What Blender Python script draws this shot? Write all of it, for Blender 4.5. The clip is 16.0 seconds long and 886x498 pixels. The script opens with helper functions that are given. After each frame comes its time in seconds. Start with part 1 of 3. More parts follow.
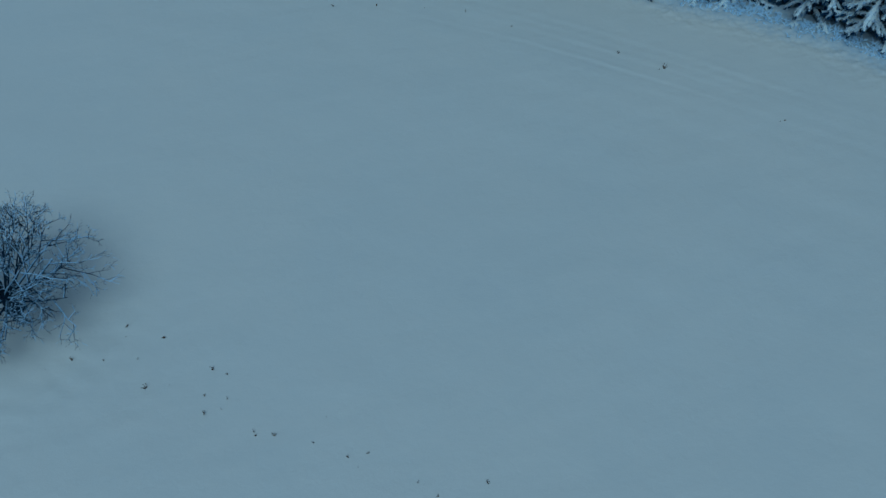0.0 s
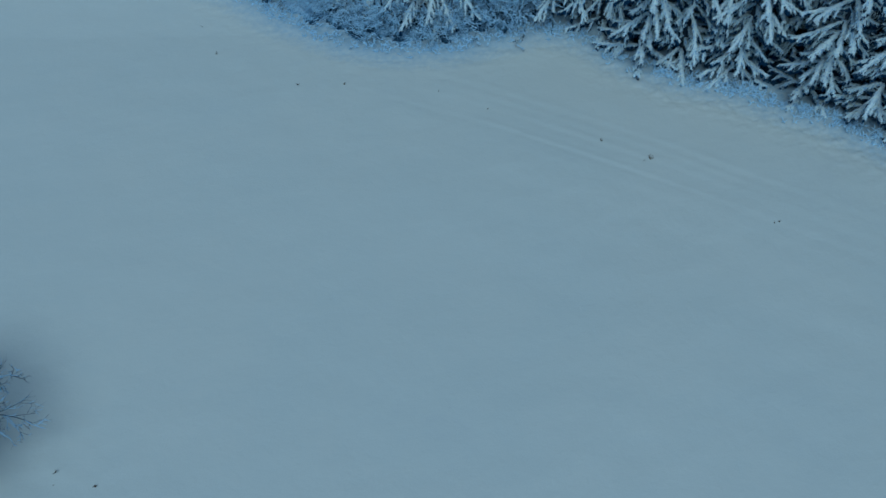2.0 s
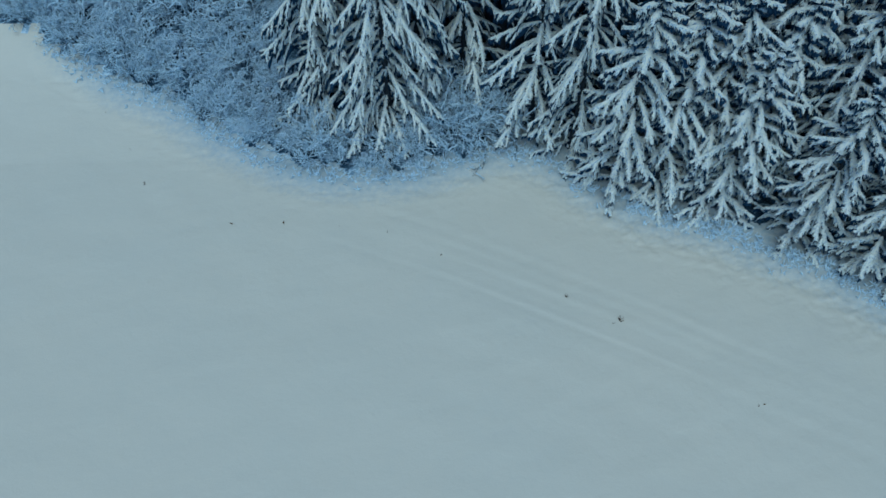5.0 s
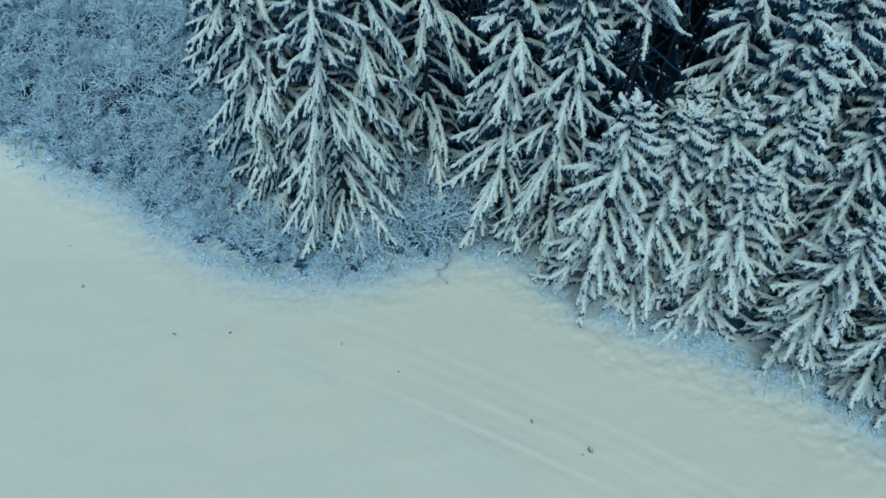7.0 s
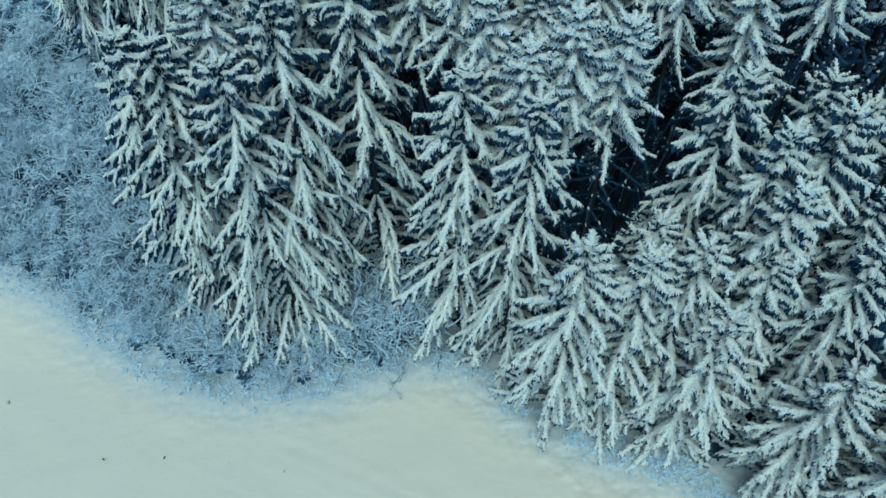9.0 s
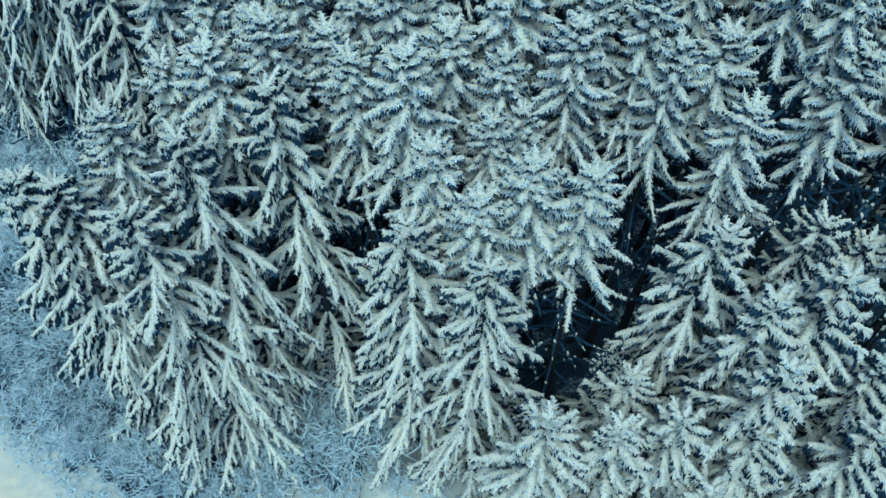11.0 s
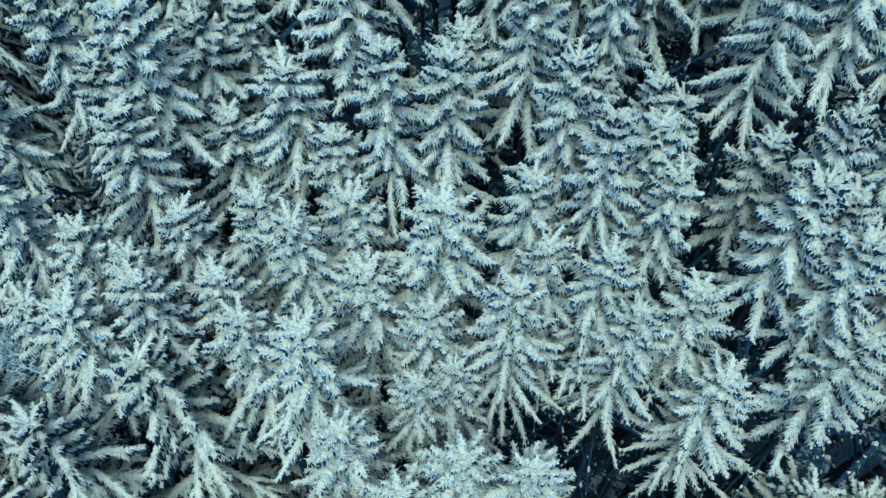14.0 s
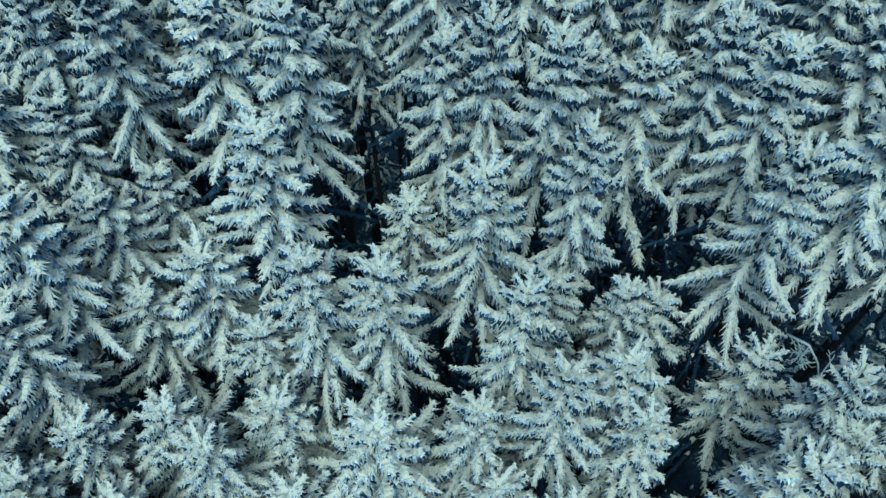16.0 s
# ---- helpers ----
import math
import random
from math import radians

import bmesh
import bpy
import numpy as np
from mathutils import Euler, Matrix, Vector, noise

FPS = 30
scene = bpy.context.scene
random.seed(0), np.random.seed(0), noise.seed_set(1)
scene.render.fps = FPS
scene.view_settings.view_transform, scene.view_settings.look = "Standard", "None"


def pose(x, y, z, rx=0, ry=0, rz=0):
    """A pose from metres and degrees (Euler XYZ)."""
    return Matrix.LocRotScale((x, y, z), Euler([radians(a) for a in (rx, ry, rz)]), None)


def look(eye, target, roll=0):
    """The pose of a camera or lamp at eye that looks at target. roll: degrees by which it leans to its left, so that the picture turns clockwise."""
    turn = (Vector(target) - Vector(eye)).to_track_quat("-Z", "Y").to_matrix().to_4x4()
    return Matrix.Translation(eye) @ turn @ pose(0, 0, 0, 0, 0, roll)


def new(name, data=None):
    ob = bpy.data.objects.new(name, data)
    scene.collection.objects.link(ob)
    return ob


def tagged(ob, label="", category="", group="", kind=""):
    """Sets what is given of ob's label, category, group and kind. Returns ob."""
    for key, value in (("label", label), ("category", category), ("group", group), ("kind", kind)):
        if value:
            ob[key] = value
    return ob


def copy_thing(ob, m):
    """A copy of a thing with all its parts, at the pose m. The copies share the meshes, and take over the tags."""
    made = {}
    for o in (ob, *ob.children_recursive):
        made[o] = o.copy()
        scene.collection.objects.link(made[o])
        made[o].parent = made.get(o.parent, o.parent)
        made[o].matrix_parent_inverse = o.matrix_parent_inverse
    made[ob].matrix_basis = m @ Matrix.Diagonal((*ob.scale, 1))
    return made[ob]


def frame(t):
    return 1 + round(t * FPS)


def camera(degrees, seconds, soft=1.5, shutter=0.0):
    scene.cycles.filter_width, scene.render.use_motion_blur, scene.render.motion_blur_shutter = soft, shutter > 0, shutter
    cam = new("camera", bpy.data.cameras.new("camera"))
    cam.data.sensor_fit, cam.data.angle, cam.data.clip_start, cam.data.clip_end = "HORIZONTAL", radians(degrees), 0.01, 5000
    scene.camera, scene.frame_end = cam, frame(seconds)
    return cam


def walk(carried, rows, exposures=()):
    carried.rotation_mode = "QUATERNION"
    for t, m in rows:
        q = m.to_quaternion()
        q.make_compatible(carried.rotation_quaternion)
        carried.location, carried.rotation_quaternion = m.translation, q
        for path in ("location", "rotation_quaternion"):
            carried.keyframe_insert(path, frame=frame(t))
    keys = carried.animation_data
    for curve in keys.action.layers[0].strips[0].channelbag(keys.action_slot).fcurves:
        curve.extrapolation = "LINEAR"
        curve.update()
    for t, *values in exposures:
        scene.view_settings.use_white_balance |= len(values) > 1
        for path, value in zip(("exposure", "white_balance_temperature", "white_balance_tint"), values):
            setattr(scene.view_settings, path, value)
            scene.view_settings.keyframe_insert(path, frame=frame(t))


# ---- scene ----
cam = camera(54.0, 16.0, soft=1.45)
PATH = [
    (0, (0.000, 0.000, 44.763), (0.000, 5.214, 36.230), -0.02),
    (0.5, (0.454, 1.937, 44.730), (0.453, 7.150, 36.197), -0.05),
    (1, (0.953, 3.860, 44.711), (0.951, 9.074, 36.178), -0.09),
    (1.5, (1.464, 5.766, 44.702), (1.460, 10.984, 36.171), -0.12),
    (2, (1.953, 7.651, 44.686), (1.944, 12.872, 36.157), -0.14),
    (2.5, (2.454, 9.515, 44.670), (2.440, 14.736, 36.142), -0.15),
    (3, (2.962, 11.391, 44.677), (2.945, 16.613, 36.149), -0.18),
    (3.5, (3.494, 13.286, 44.684), (3.477, 18.508, 36.155), -0.23),
    (4, (4.046, 15.202, 44.687), (4.030, 20.422, 36.157), -0.30),
    (6.5, (6.835, 24.782, 44.777), (6.813, 29.978, 36.233), -0.49),
    (7, (7.501, 26.647, 44.835), (7.481, 31.838, 36.288), -0.53),
    (7.5, (8.158, 28.490, 44.870), (8.141, 33.679, 36.322), -0.59),
    (8, (8.829, 30.294, 44.882), (8.816, 35.482, 36.333), -0.62),
    (10.5, (11.775, 39.208, 44.707), (11.769, 44.416, 36.171), -0.66),
    (11, (12.251, 40.914, 44.647), (12.250, 46.129, 36.115), -0.70),
    (11.5, (12.699, 42.574, 44.619), (12.700, 47.795, 36.090), -0.74),
    (12, (13.144, 44.244, 44.586), (13.150, 49.472, 36.062), -0.80),
    (12.5, (13.588, 45.879, 44.589), (13.599, 51.117, 36.070), -0.87),
    (13, (13.989, 47.428, 44.611), (14.004, 52.668, 36.094), -0.92),
    (13.5, (14.437, 49.056, 44.650), (14.452, 54.298, 36.134), -0.93),
    (14, (14.889, 50.705, 44.703), (14.903, 55.943, 36.185), -0.90),
    (14.5, (15.324, 52.407, 44.726), (15.336, 57.639, 36.203), -0.85),
    (15, (15.748, 54.118, 44.741), (15.759, 59.343, 36.215), -0.80),
    (15.5, (16.180, 55.805, 44.754), (16.189, 61.024, 36.224), -0.76),
    (16, (16.631, 57.489, 44.763), (16.639, 62.702, 36.230), -0.72),
]
EXPOSURES = [
    (0.0, -1.50, 4540, 10), (0.5, -1.50, 4490, 8), (1.5, -1.42, 4430, 6), (2.0, -1.32, 4610, 11), (2.5, -1.14, 4880, 17), (3.5, -1.10, 5000, 18),
    (7.0, -0.56, 5540, 9), (10.5, -0.29, 5680, 7), (12.5, -0.04, 5860, 6), (15.5, -0.05, 5940, 6), (16.0, -0.13, 5940, 6),
]
walk(cam, [(t, look(eye, target, roll)) for t, eye, target, roll in PATH], EXPOSURES)

# ---- light and exposure ----
world = bpy.data.worlds.new("winter_sky")
scene.world = world
world.use_nodes = True
wn = world.node_tree
wn.nodes.clear()
sky = wn.nodes.new("ShaderNodeTexSky")
sky.sky_type = "NISHITA"
sky.sun_disc = False
sky.sun_elevation = radians(66)
sky.sun_rotation = radians(-170)
sky.air_density, sky.dust_density, sky.ozone_density = 1.6, 0.3, 4.0
bg = wn.nodes.new("ShaderNodeBackground")
bg.inputs["Strength"].default_value = 0.085
wout = wn.nodes.new("ShaderNodeOutputWorld")
tone = wn.nodes.new("ShaderNodeMix")
tone.data_type, tone.blend_type = "RGBA", "MULTIPLY"
tone.inputs[0].default_value = 1.0
tone.inputs[7].default_value = (0.90, 0.97, 0.92, 1)
wn.links.new(sky.outputs[0], tone.inputs[6])
wn.links.new(tone.outputs[2], bg.inputs[0])
wn.links.new(bg.outputs[0], wout.inputs[0])

sun_data = bpy.data.lights.new("sun", "SUN")
sun_data.energy = 3.7
sun_data.angle = radians(40)
sun_data.color = (1.0, 0.99, 0.77)
sun = new("sun", sun_data)
sun.matrix_world = look((-5, -24, 56), (0, 0, 0))


# ---- materials ----
def material(name, rough=0.8, metal=0.0, gloss=0.5):
    m = bpy.data.materials.new(name)
    m.use_nodes = True
    nt = m.node_tree
    b = nt.nodes["Principled BSDF"]
    b.inputs["Roughness"].default_value = rough
    b.inputs["Metallic"].default_value = metal
    b.inputs["Specular IOR Level"].default_value = gloss
    return m, nt, b


def noise_node(nt, scale, detail=4.0, rough=0.6, coords=None):
    n = nt.nodes.new("ShaderNodeTexNoise")
    n.inputs["Scale"].default_value = scale
    n.inputs["Detail"].default_value = detail
    n.inputs["Roughness"].default_value = rough
    if coords is None:
        coords = nt.nodes.new("ShaderNodeTexCoord").outputs["Object"]
    nt.links.new(coords, n.inputs["Vector"])
    return n


def ramp_node(nt, fac, stops):
    r = nt.nodes.new("ShaderNodeValToRGB")
    els = r.color_ramp.elements
    while len(els) < len(stops):
        els.new(0.5)
    for e, (p, c) in zip(els, stops):
        e.position, e.color = p, (*c, 1)
    nt.links.new(fac, r.inputs[0])
    return r


def bump_node(nt, b, height, strength, dist, under=None):
    n = nt.nodes.new("ShaderNodeBump")
    n.inputs["Strength"].default_value = strength
    n.inputs["Distance"].default_value = dist
    nt.links.new(height, n.inputs["Height"])
    if under is not None:
        nt.links.new(under.outputs[0], n.inputs["Normal"])
    nt.links.new(n.outputs[0], b.inputs["Normal"])
    return n


def field_snow():
    m, nt, b = material("field_snow", 0.62)
    big = noise_node(nt, 0.09, 3)
    fine = noise_node(nt, 1.6, 5)
    mix = nt.nodes.new("ShaderNodeMath")
    mix.operation = "MULTIPLY_ADD"
    mix.inputs[1].default_value = 0.45
    nt.links.new(fine.outputs[0], mix.inputs[0])
    nt.links.new(big.outputs[0], mix.inputs[2])
    r = ramp_node(nt, mix.outputs[0], [(0.3, (0.50, 0.56, 0.53)), (0.62, (0.53, 0.59, 0.54)), (0.95, (0.55, 0.60, 0.54))])
    # frosted grass that shows through thin snow, and bluish shade painted along the wood
    grass_shade = nt.nodes.new("ShaderNodeAttribute")
    grass_shade.attribute_name = "grass"
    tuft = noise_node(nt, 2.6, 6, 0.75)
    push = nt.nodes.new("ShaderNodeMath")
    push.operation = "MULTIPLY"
    nt.links.new(grass_shade.outputs["Fac"], push.inputs[0])
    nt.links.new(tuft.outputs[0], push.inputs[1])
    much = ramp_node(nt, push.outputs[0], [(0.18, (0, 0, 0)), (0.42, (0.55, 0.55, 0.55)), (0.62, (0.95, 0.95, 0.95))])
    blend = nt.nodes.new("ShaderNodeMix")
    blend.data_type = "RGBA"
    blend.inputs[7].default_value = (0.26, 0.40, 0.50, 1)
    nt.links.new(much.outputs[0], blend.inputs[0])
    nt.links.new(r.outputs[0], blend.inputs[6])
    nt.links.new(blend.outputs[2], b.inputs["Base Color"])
    one = bump_node(nt, b, fine.outputs[0], 0.35, 0.08)
    bump_node(nt, b, noise_node(nt, 14, 4).outputs[0], 0.25, 0.02, one)
    return m


def branch_snow():
    """Fluffy snow on sprays: needle tips show through it in fine dark flecks."""
    m, nt, b = material("branch_snow", 0.75, 0.0, 0.25)
    fine, mid = noise_node(nt, 10.0, 5, 0.78), noise_node(nt, 2.2, 3)
    mix = nt.nodes.new("ShaderNodeMath")
    mix.operation = "MULTIPLY_ADD"
    mix.inputs[1].default_value = 0.35
    nt.links.new(mid.outputs[0], mix.inputs[0])
    nt.links.new(fine.outputs[0], mix.inputs[2])
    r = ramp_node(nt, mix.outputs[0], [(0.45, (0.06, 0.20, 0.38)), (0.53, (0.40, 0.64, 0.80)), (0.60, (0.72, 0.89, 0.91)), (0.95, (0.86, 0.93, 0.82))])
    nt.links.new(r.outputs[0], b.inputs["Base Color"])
    bump_node(nt, b, fine.outputs[0], 1.0, 0.12)
    return m


def shaded_rime():
    """Rimed needle tips, bluer than the snow pads: the sprays' side shade is put into their colour."""
    m, nt, b = material("shaded_rime", 0.8, 0.0, 0.2)
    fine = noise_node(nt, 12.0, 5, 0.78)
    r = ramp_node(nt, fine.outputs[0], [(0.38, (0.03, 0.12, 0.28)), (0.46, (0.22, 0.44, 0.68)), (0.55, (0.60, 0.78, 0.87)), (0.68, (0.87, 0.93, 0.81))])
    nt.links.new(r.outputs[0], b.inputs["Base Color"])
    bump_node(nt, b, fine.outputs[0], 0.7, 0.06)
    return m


def frost():
    m, nt, b = material("hoar_frost", 0.75, 0.0, 0.25)
    n = noise_node(nt, 5.0, 4)
    r = ramp_node(nt, n.outputs[0], [(0.25, (0.34, 0.56, 0.76)), (0.5, (0.46, 0.68, 0.84)), (0.8, (0.58, 0.77, 0.87))])
    nt.links.new(r.outputs[0], b.inputs["Base Color"])
    return m


def needles():
    m, nt, b = material("spruce_needles", 0.75, 0.0, 0.12)
    info = nt.nodes.new("ShaderNodeObjectInfo")
    n = noise_node(nt, 16.0, 4)
    add = nt.nodes.new("ShaderNodeMath")
    add.operation = "MULTIPLY_ADD"
    add.inputs[1].default_value = 0.12
    nt.links.new(info.outputs["Random"], add.inputs[0])
    nt.links.new(n.outputs[0], add.inputs[2])
    r = ramp_node(nt, add.outputs[0], [(0.36, (0.004, 0.020, 0.050)), (0.60, (0.010, 0.042, 0.095)), (0.78, (0.03, 0.09, 0.17)), (0.97, (0.12, 0.24, 0.36))])
    nt.links.new(r.outputs[0], b.inputs["Base Color"])
    return m


def bark(name, dark, light):
    m, nt, b = material(name, 0.85, 0.0, 0.15)
    n = noise_node(nt, 9.0, 6)
    r = ramp_node(nt, n.outputs[0], [(0.3, dark), (0.7, light)])
    nt.links.new(r.outputs[0], b.inputs["Base Color"])
    bump_node(nt, b, n.outputs[0], 0.6, 0.03)
    return m


def shaded_floor(name, bare):
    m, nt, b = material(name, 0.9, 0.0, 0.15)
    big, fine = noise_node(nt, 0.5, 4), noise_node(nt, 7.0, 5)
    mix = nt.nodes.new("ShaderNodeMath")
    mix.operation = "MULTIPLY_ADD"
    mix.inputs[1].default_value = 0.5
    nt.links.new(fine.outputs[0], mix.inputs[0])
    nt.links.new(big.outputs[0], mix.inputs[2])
    # the navy stops put the wood's deep shade into the litter and snow colours
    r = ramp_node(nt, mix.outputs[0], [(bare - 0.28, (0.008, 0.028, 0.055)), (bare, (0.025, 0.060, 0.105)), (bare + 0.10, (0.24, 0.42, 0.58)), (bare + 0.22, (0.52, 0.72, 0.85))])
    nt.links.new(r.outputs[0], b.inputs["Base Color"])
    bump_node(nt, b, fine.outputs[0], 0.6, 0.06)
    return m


FIELD = field_snow()
SHADED_FLOOR = shaded_floor("shaded_floor", 0.80)
SHADED_BRUSH = shaded_floor("shaded_brush", 0.68)
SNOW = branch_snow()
SHADED_RIME = shaded_rime()
FROST = frost()
NEEDLES = needles()
BARK = bark("spruce_bark", (0.010, 0.020, 0.032), (0.032, 0.048, 0.066))
TWIG_BARK = bark("shrub_bark", (0.006, 0.022, 0.045), (0.022, 0.052, 0.09))
STALK = bark("dry_stalk", (0.05, 0.04, 0.025), (0.16, 0.12, 0.07))


# ---- mesh helpers ----
class Soup:
    """Triangles gathered into one mesh."""

    def __init__(self):
        self.v, self.f, self.second = [], [], set()

    def tube(self, points, radii, sides=3, lift=0.0, flat=1.0, cap=True):
        """A tapered tube along points; lift raises it, flat squeezes its height."""
        k, n = len(self.v), len(points)
        for i, (p, r) in enumerate(zip(points, radii)):
            a, b = points[max(i - 1, 0)], points[min(i + 1, n - 1)]
            d = (b - a).normalized()
            side = d.cross(Vector((0, 0, 1)))
            side = side.normalized() if side.length > 1e-3 else Vector((1, 0, 0))
            up = side.cross(d)
            for s in range(sides):
                ang = math.tau * (s + 0.25 * (sides == 4)) / sides + math.pi / 2
                self.v.append(p + side * (r * math.cos(ang)) + up * (r * flat * math.sin(ang) + lift))
        for i in range(n - 1):
            for s in range(sides):
                t = (s + 1) % sides
                a, b, c, d = k + i * sides + s, k + i * sides + t, k + (i + 1) * sides + t, k + (i + 1) * sides + s
                self.f.append((a, b, c, d))
        if cap:
            self.f.append(tuple(k + (n - 1) * sides + s for s in range(sides)))

    def mesh(self, name, mat, smooth=True):
        me = bpy.data.meshes.new(name)
        me.from_pydata([tuple(p) for p in self.v], [], self.f)
        me.materials.append(mat)
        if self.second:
            me.materials.append(SHADED_RIME)
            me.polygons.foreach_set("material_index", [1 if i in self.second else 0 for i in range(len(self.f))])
        if smooth:
            me.polygons.foreach_set("use_smooth", [True] * len(me.polygons))
        me.update()
        return me


def part(name, soup, mat, parent, label="", smooth=True):
    ob = new(name, soup.mesh(name, mat, smooth))
    ob.parent = parent
    if label:
        tagged(ob, label)
    return ob


# ---- ground ----
EDGE = [(-60, 84), (-36, 71), (-22.7, 63.7), (-18, 61), (-14, 59), (-9.9, 55.8), (-5.2, 53.2), (-1.6, 52.2), (2.5, 52.3), (5.2, 53.2),
        (9.0, 54.6), (12.4, 53.3), (14.6, 50.9), (17.6, 48.9), (22.2, 47.3), (23.8, 46.0), (27.1, 44.5), (30.2, 41.8), (40, 35.5), (62, 24), (110, 4)]
EDGE_X = np.array([p[0] for p in EDGE], float)
EDGE_Y = np.array([p[1] for p in EDGE], float)


def edge_y(x):
    return np.interp(x, EDGE_X, EDGE_Y)


def edge_gap(x, y):
    """Metres from the forest's edge, out on the field (minus: inside the wood)."""
    best = np.full(np.shape(x), 1e9)
    for (ax, ay), (bx, by) in zip(EDGE[:-1], EDGE[1:]):
        dx, dy = bx - ax, by - ay
        t = np.clip(((x - ax) * dx + (y - ay) * dy) / (dx * dx + dy * dy), 0, 1)
        best = np.minimum(best, np.hypot(x - ax - t * dx, y - ay - t * dy))
    return np.where(y < edge_y(x), best, -best)


def ground_base(x, y):
    x, y = np.asarray(x, float), np.asarray(y, float)
    yy = np.clip(y, -40, None)
    low = np.where(yy < 54, yy, 54 + 4 * np.tanh((yy - 54) / 6))
    rise = 0.11 * (np.sqrt((np.clip(y, 50, 260) - 62) ** 2 + 60) + (np.clip(y, 50, 260) - 62)) / 2 - 0.02
    return 0.0118 * np.clip(x, -80, 80) - 0.1636 * (low - 46) + rise


def ground_z(x, y):
    return float(ground_base(x, y))


TRACKS = ((0.0, 0.26, 0.075), (-1.5, 0.5, 0.025), (1.6, 0.35, 0.05), (2.6, 0.3, 0.03), (3.6, 0.4, 0.05), (-4.0, 0.9, 0.04), (-7.0, 1.2, 0.04), (-11.0, 1.5, 0.04))


def track_y(x):
    """The line of the clearest track."""
    return np.interp(x, (-60, -24, -14.6, -4.9, 3.0, 9.6, 15.8, 21.7, 26.8, 45, 90), (92, 65, 56.0, 48.6, 45.2, 42.0, 39.0, 35.6, 32.7, 21, -6))


def build_ground():
    xs = np.concatenate([[-1500, -700, -350, -180, -110, -75], np.arange(-55, -26, 1.0), np.arange(-26, 5, 0.25), np.arange(5, 35, 0.14), np.arange(35, 62, 1.0), [75, 110, 180, 350, 700, 1500]])
    ys = np.concatenate([[-1500, -700, -300, -140, -70, -40], np.arange(-22, 4, 1.0), np.arange(4, 38, 0.3), np.arange(38, 62, 0.14), np.arange(62, 110, 1.0), [130, 180, 300, 700, 1500]])
    gx, gy = np.meshgrid(xs, ys)
    z = ground_base(gx, gy)
    gap = edge_gap(gx, gy)
    flat_x, flat_y, flat_gap = gx.ravel(), gy.ravel(), gap.ravel()
    dz = np.zeros(len(flat_x))
    for i, (x, y, g) in enumerate(zip(flat_x, flat_y, flat_gap)):
        if abs(x) > 60 or y < -25 or y > 112:
            continue
        h = 0.10 * noise.noise((x * 0.11, y * 0.11, 3.0)) + 0.035 * noise.noise((x * 0.45, y * 0.45, 7.0))
        # wind ripples that run along the slope
        h += 0.012 * noise.noise(((x + y * 1.7) * 0.16, (y - x * 0.35) * 1.1, 1.0))
        # faint tracks that sweep past the wood
        lane = y - track_y(x) + 0.35 * noise.noise((x * 0.06, y * 0.06, 11.0))
        fade = (0.35 + 0.65 * min(1.0, max(0.0, (x + 6) / 14))) * min(1.0, max(0.0, (36 - x) / 4))
        for at, wide, deep in TRACKS:
            u = (lane - at) / wide
            if -3 < u < 3:
                h += 0.55 * fade * deep * (u * math.exp(-u * u)) * (0.8 + 0.7 * noise.noise((x * 0.2, y * 0.2, at)))
        # tussocks under the snow along the edge
        if -6 < g < 4.2:
            k = min(1.0, max(0.0, (4.2 - g) / 2.6)) * min(1.0, max(0.15, (6 + g) / 3))
            more = (0.5 + 0.5 * max(0.0, min(1.0, (x - 5) / 12))) * min(1.0, max(0.25, (37 - x) / 4))
            h += 0.65 * k * more * (0.14 * noise.noise((x * 1.25, y * 1.5, 5.0)) + 0.20 * abs(noise.noise((x * 2.4, y * 2.9, 9.0))) + 0.10 * noise.noise((x * 4.6, y * 5.5, 2.0)))
            h += 0.12 * math.exp(-((g - 0.4) / 0.8) ** 2)
        # drifts below the lone tree
        r = math.hypot(x + 22.4, y - 18.5)
        if r < 11:
            h += max(0.0, 1 - r / 11) * (0.10 * noise.noise((x * 0.9, y * 1.1, 4.0)) + 0.05 * noise.noise((x * 2.2, y * 2.4, 4.0)))
        dz[i] = h
    z = z + dz.reshape(z.shape)
    ny, nx = gx.shape
    verts = np.stack([gx.ravel(), gy.ravel(), z.ravel()], 1)
    idx = np.arange(nx * ny).reshape(ny, nx)
    faces = np.stack([idx[:-1, :-1].ravel(), idx[:-1, 1:].ravel(), idx[1:, 1:].ravel(), idx[1:, :-1].ravel()], 1)
    me = bpy.data.meshes.new("ground")
    me.from_pydata(verts.tolist(), [], faces.tolist())
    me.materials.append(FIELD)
    me.materials.append(SHADED_FLOOR)
    me.materials.append(SHADED_BRUSH)
    # faces inside the edge, below trees and shrubs, get the shade-coloured floors
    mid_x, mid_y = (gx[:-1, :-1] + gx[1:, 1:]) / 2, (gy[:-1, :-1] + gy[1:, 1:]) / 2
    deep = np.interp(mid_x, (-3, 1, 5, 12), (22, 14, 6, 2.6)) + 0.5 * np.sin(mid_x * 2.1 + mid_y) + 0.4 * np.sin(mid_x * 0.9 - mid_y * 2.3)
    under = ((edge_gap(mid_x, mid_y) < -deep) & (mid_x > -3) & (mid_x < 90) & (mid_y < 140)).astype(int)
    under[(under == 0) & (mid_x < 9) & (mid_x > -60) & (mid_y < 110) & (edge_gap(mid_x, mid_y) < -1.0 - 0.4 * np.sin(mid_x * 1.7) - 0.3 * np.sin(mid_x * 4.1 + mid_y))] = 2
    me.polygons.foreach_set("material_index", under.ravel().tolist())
    # weight of the grass and the painted shade, fading away from the wood
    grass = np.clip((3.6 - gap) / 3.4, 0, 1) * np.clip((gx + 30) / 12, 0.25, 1)
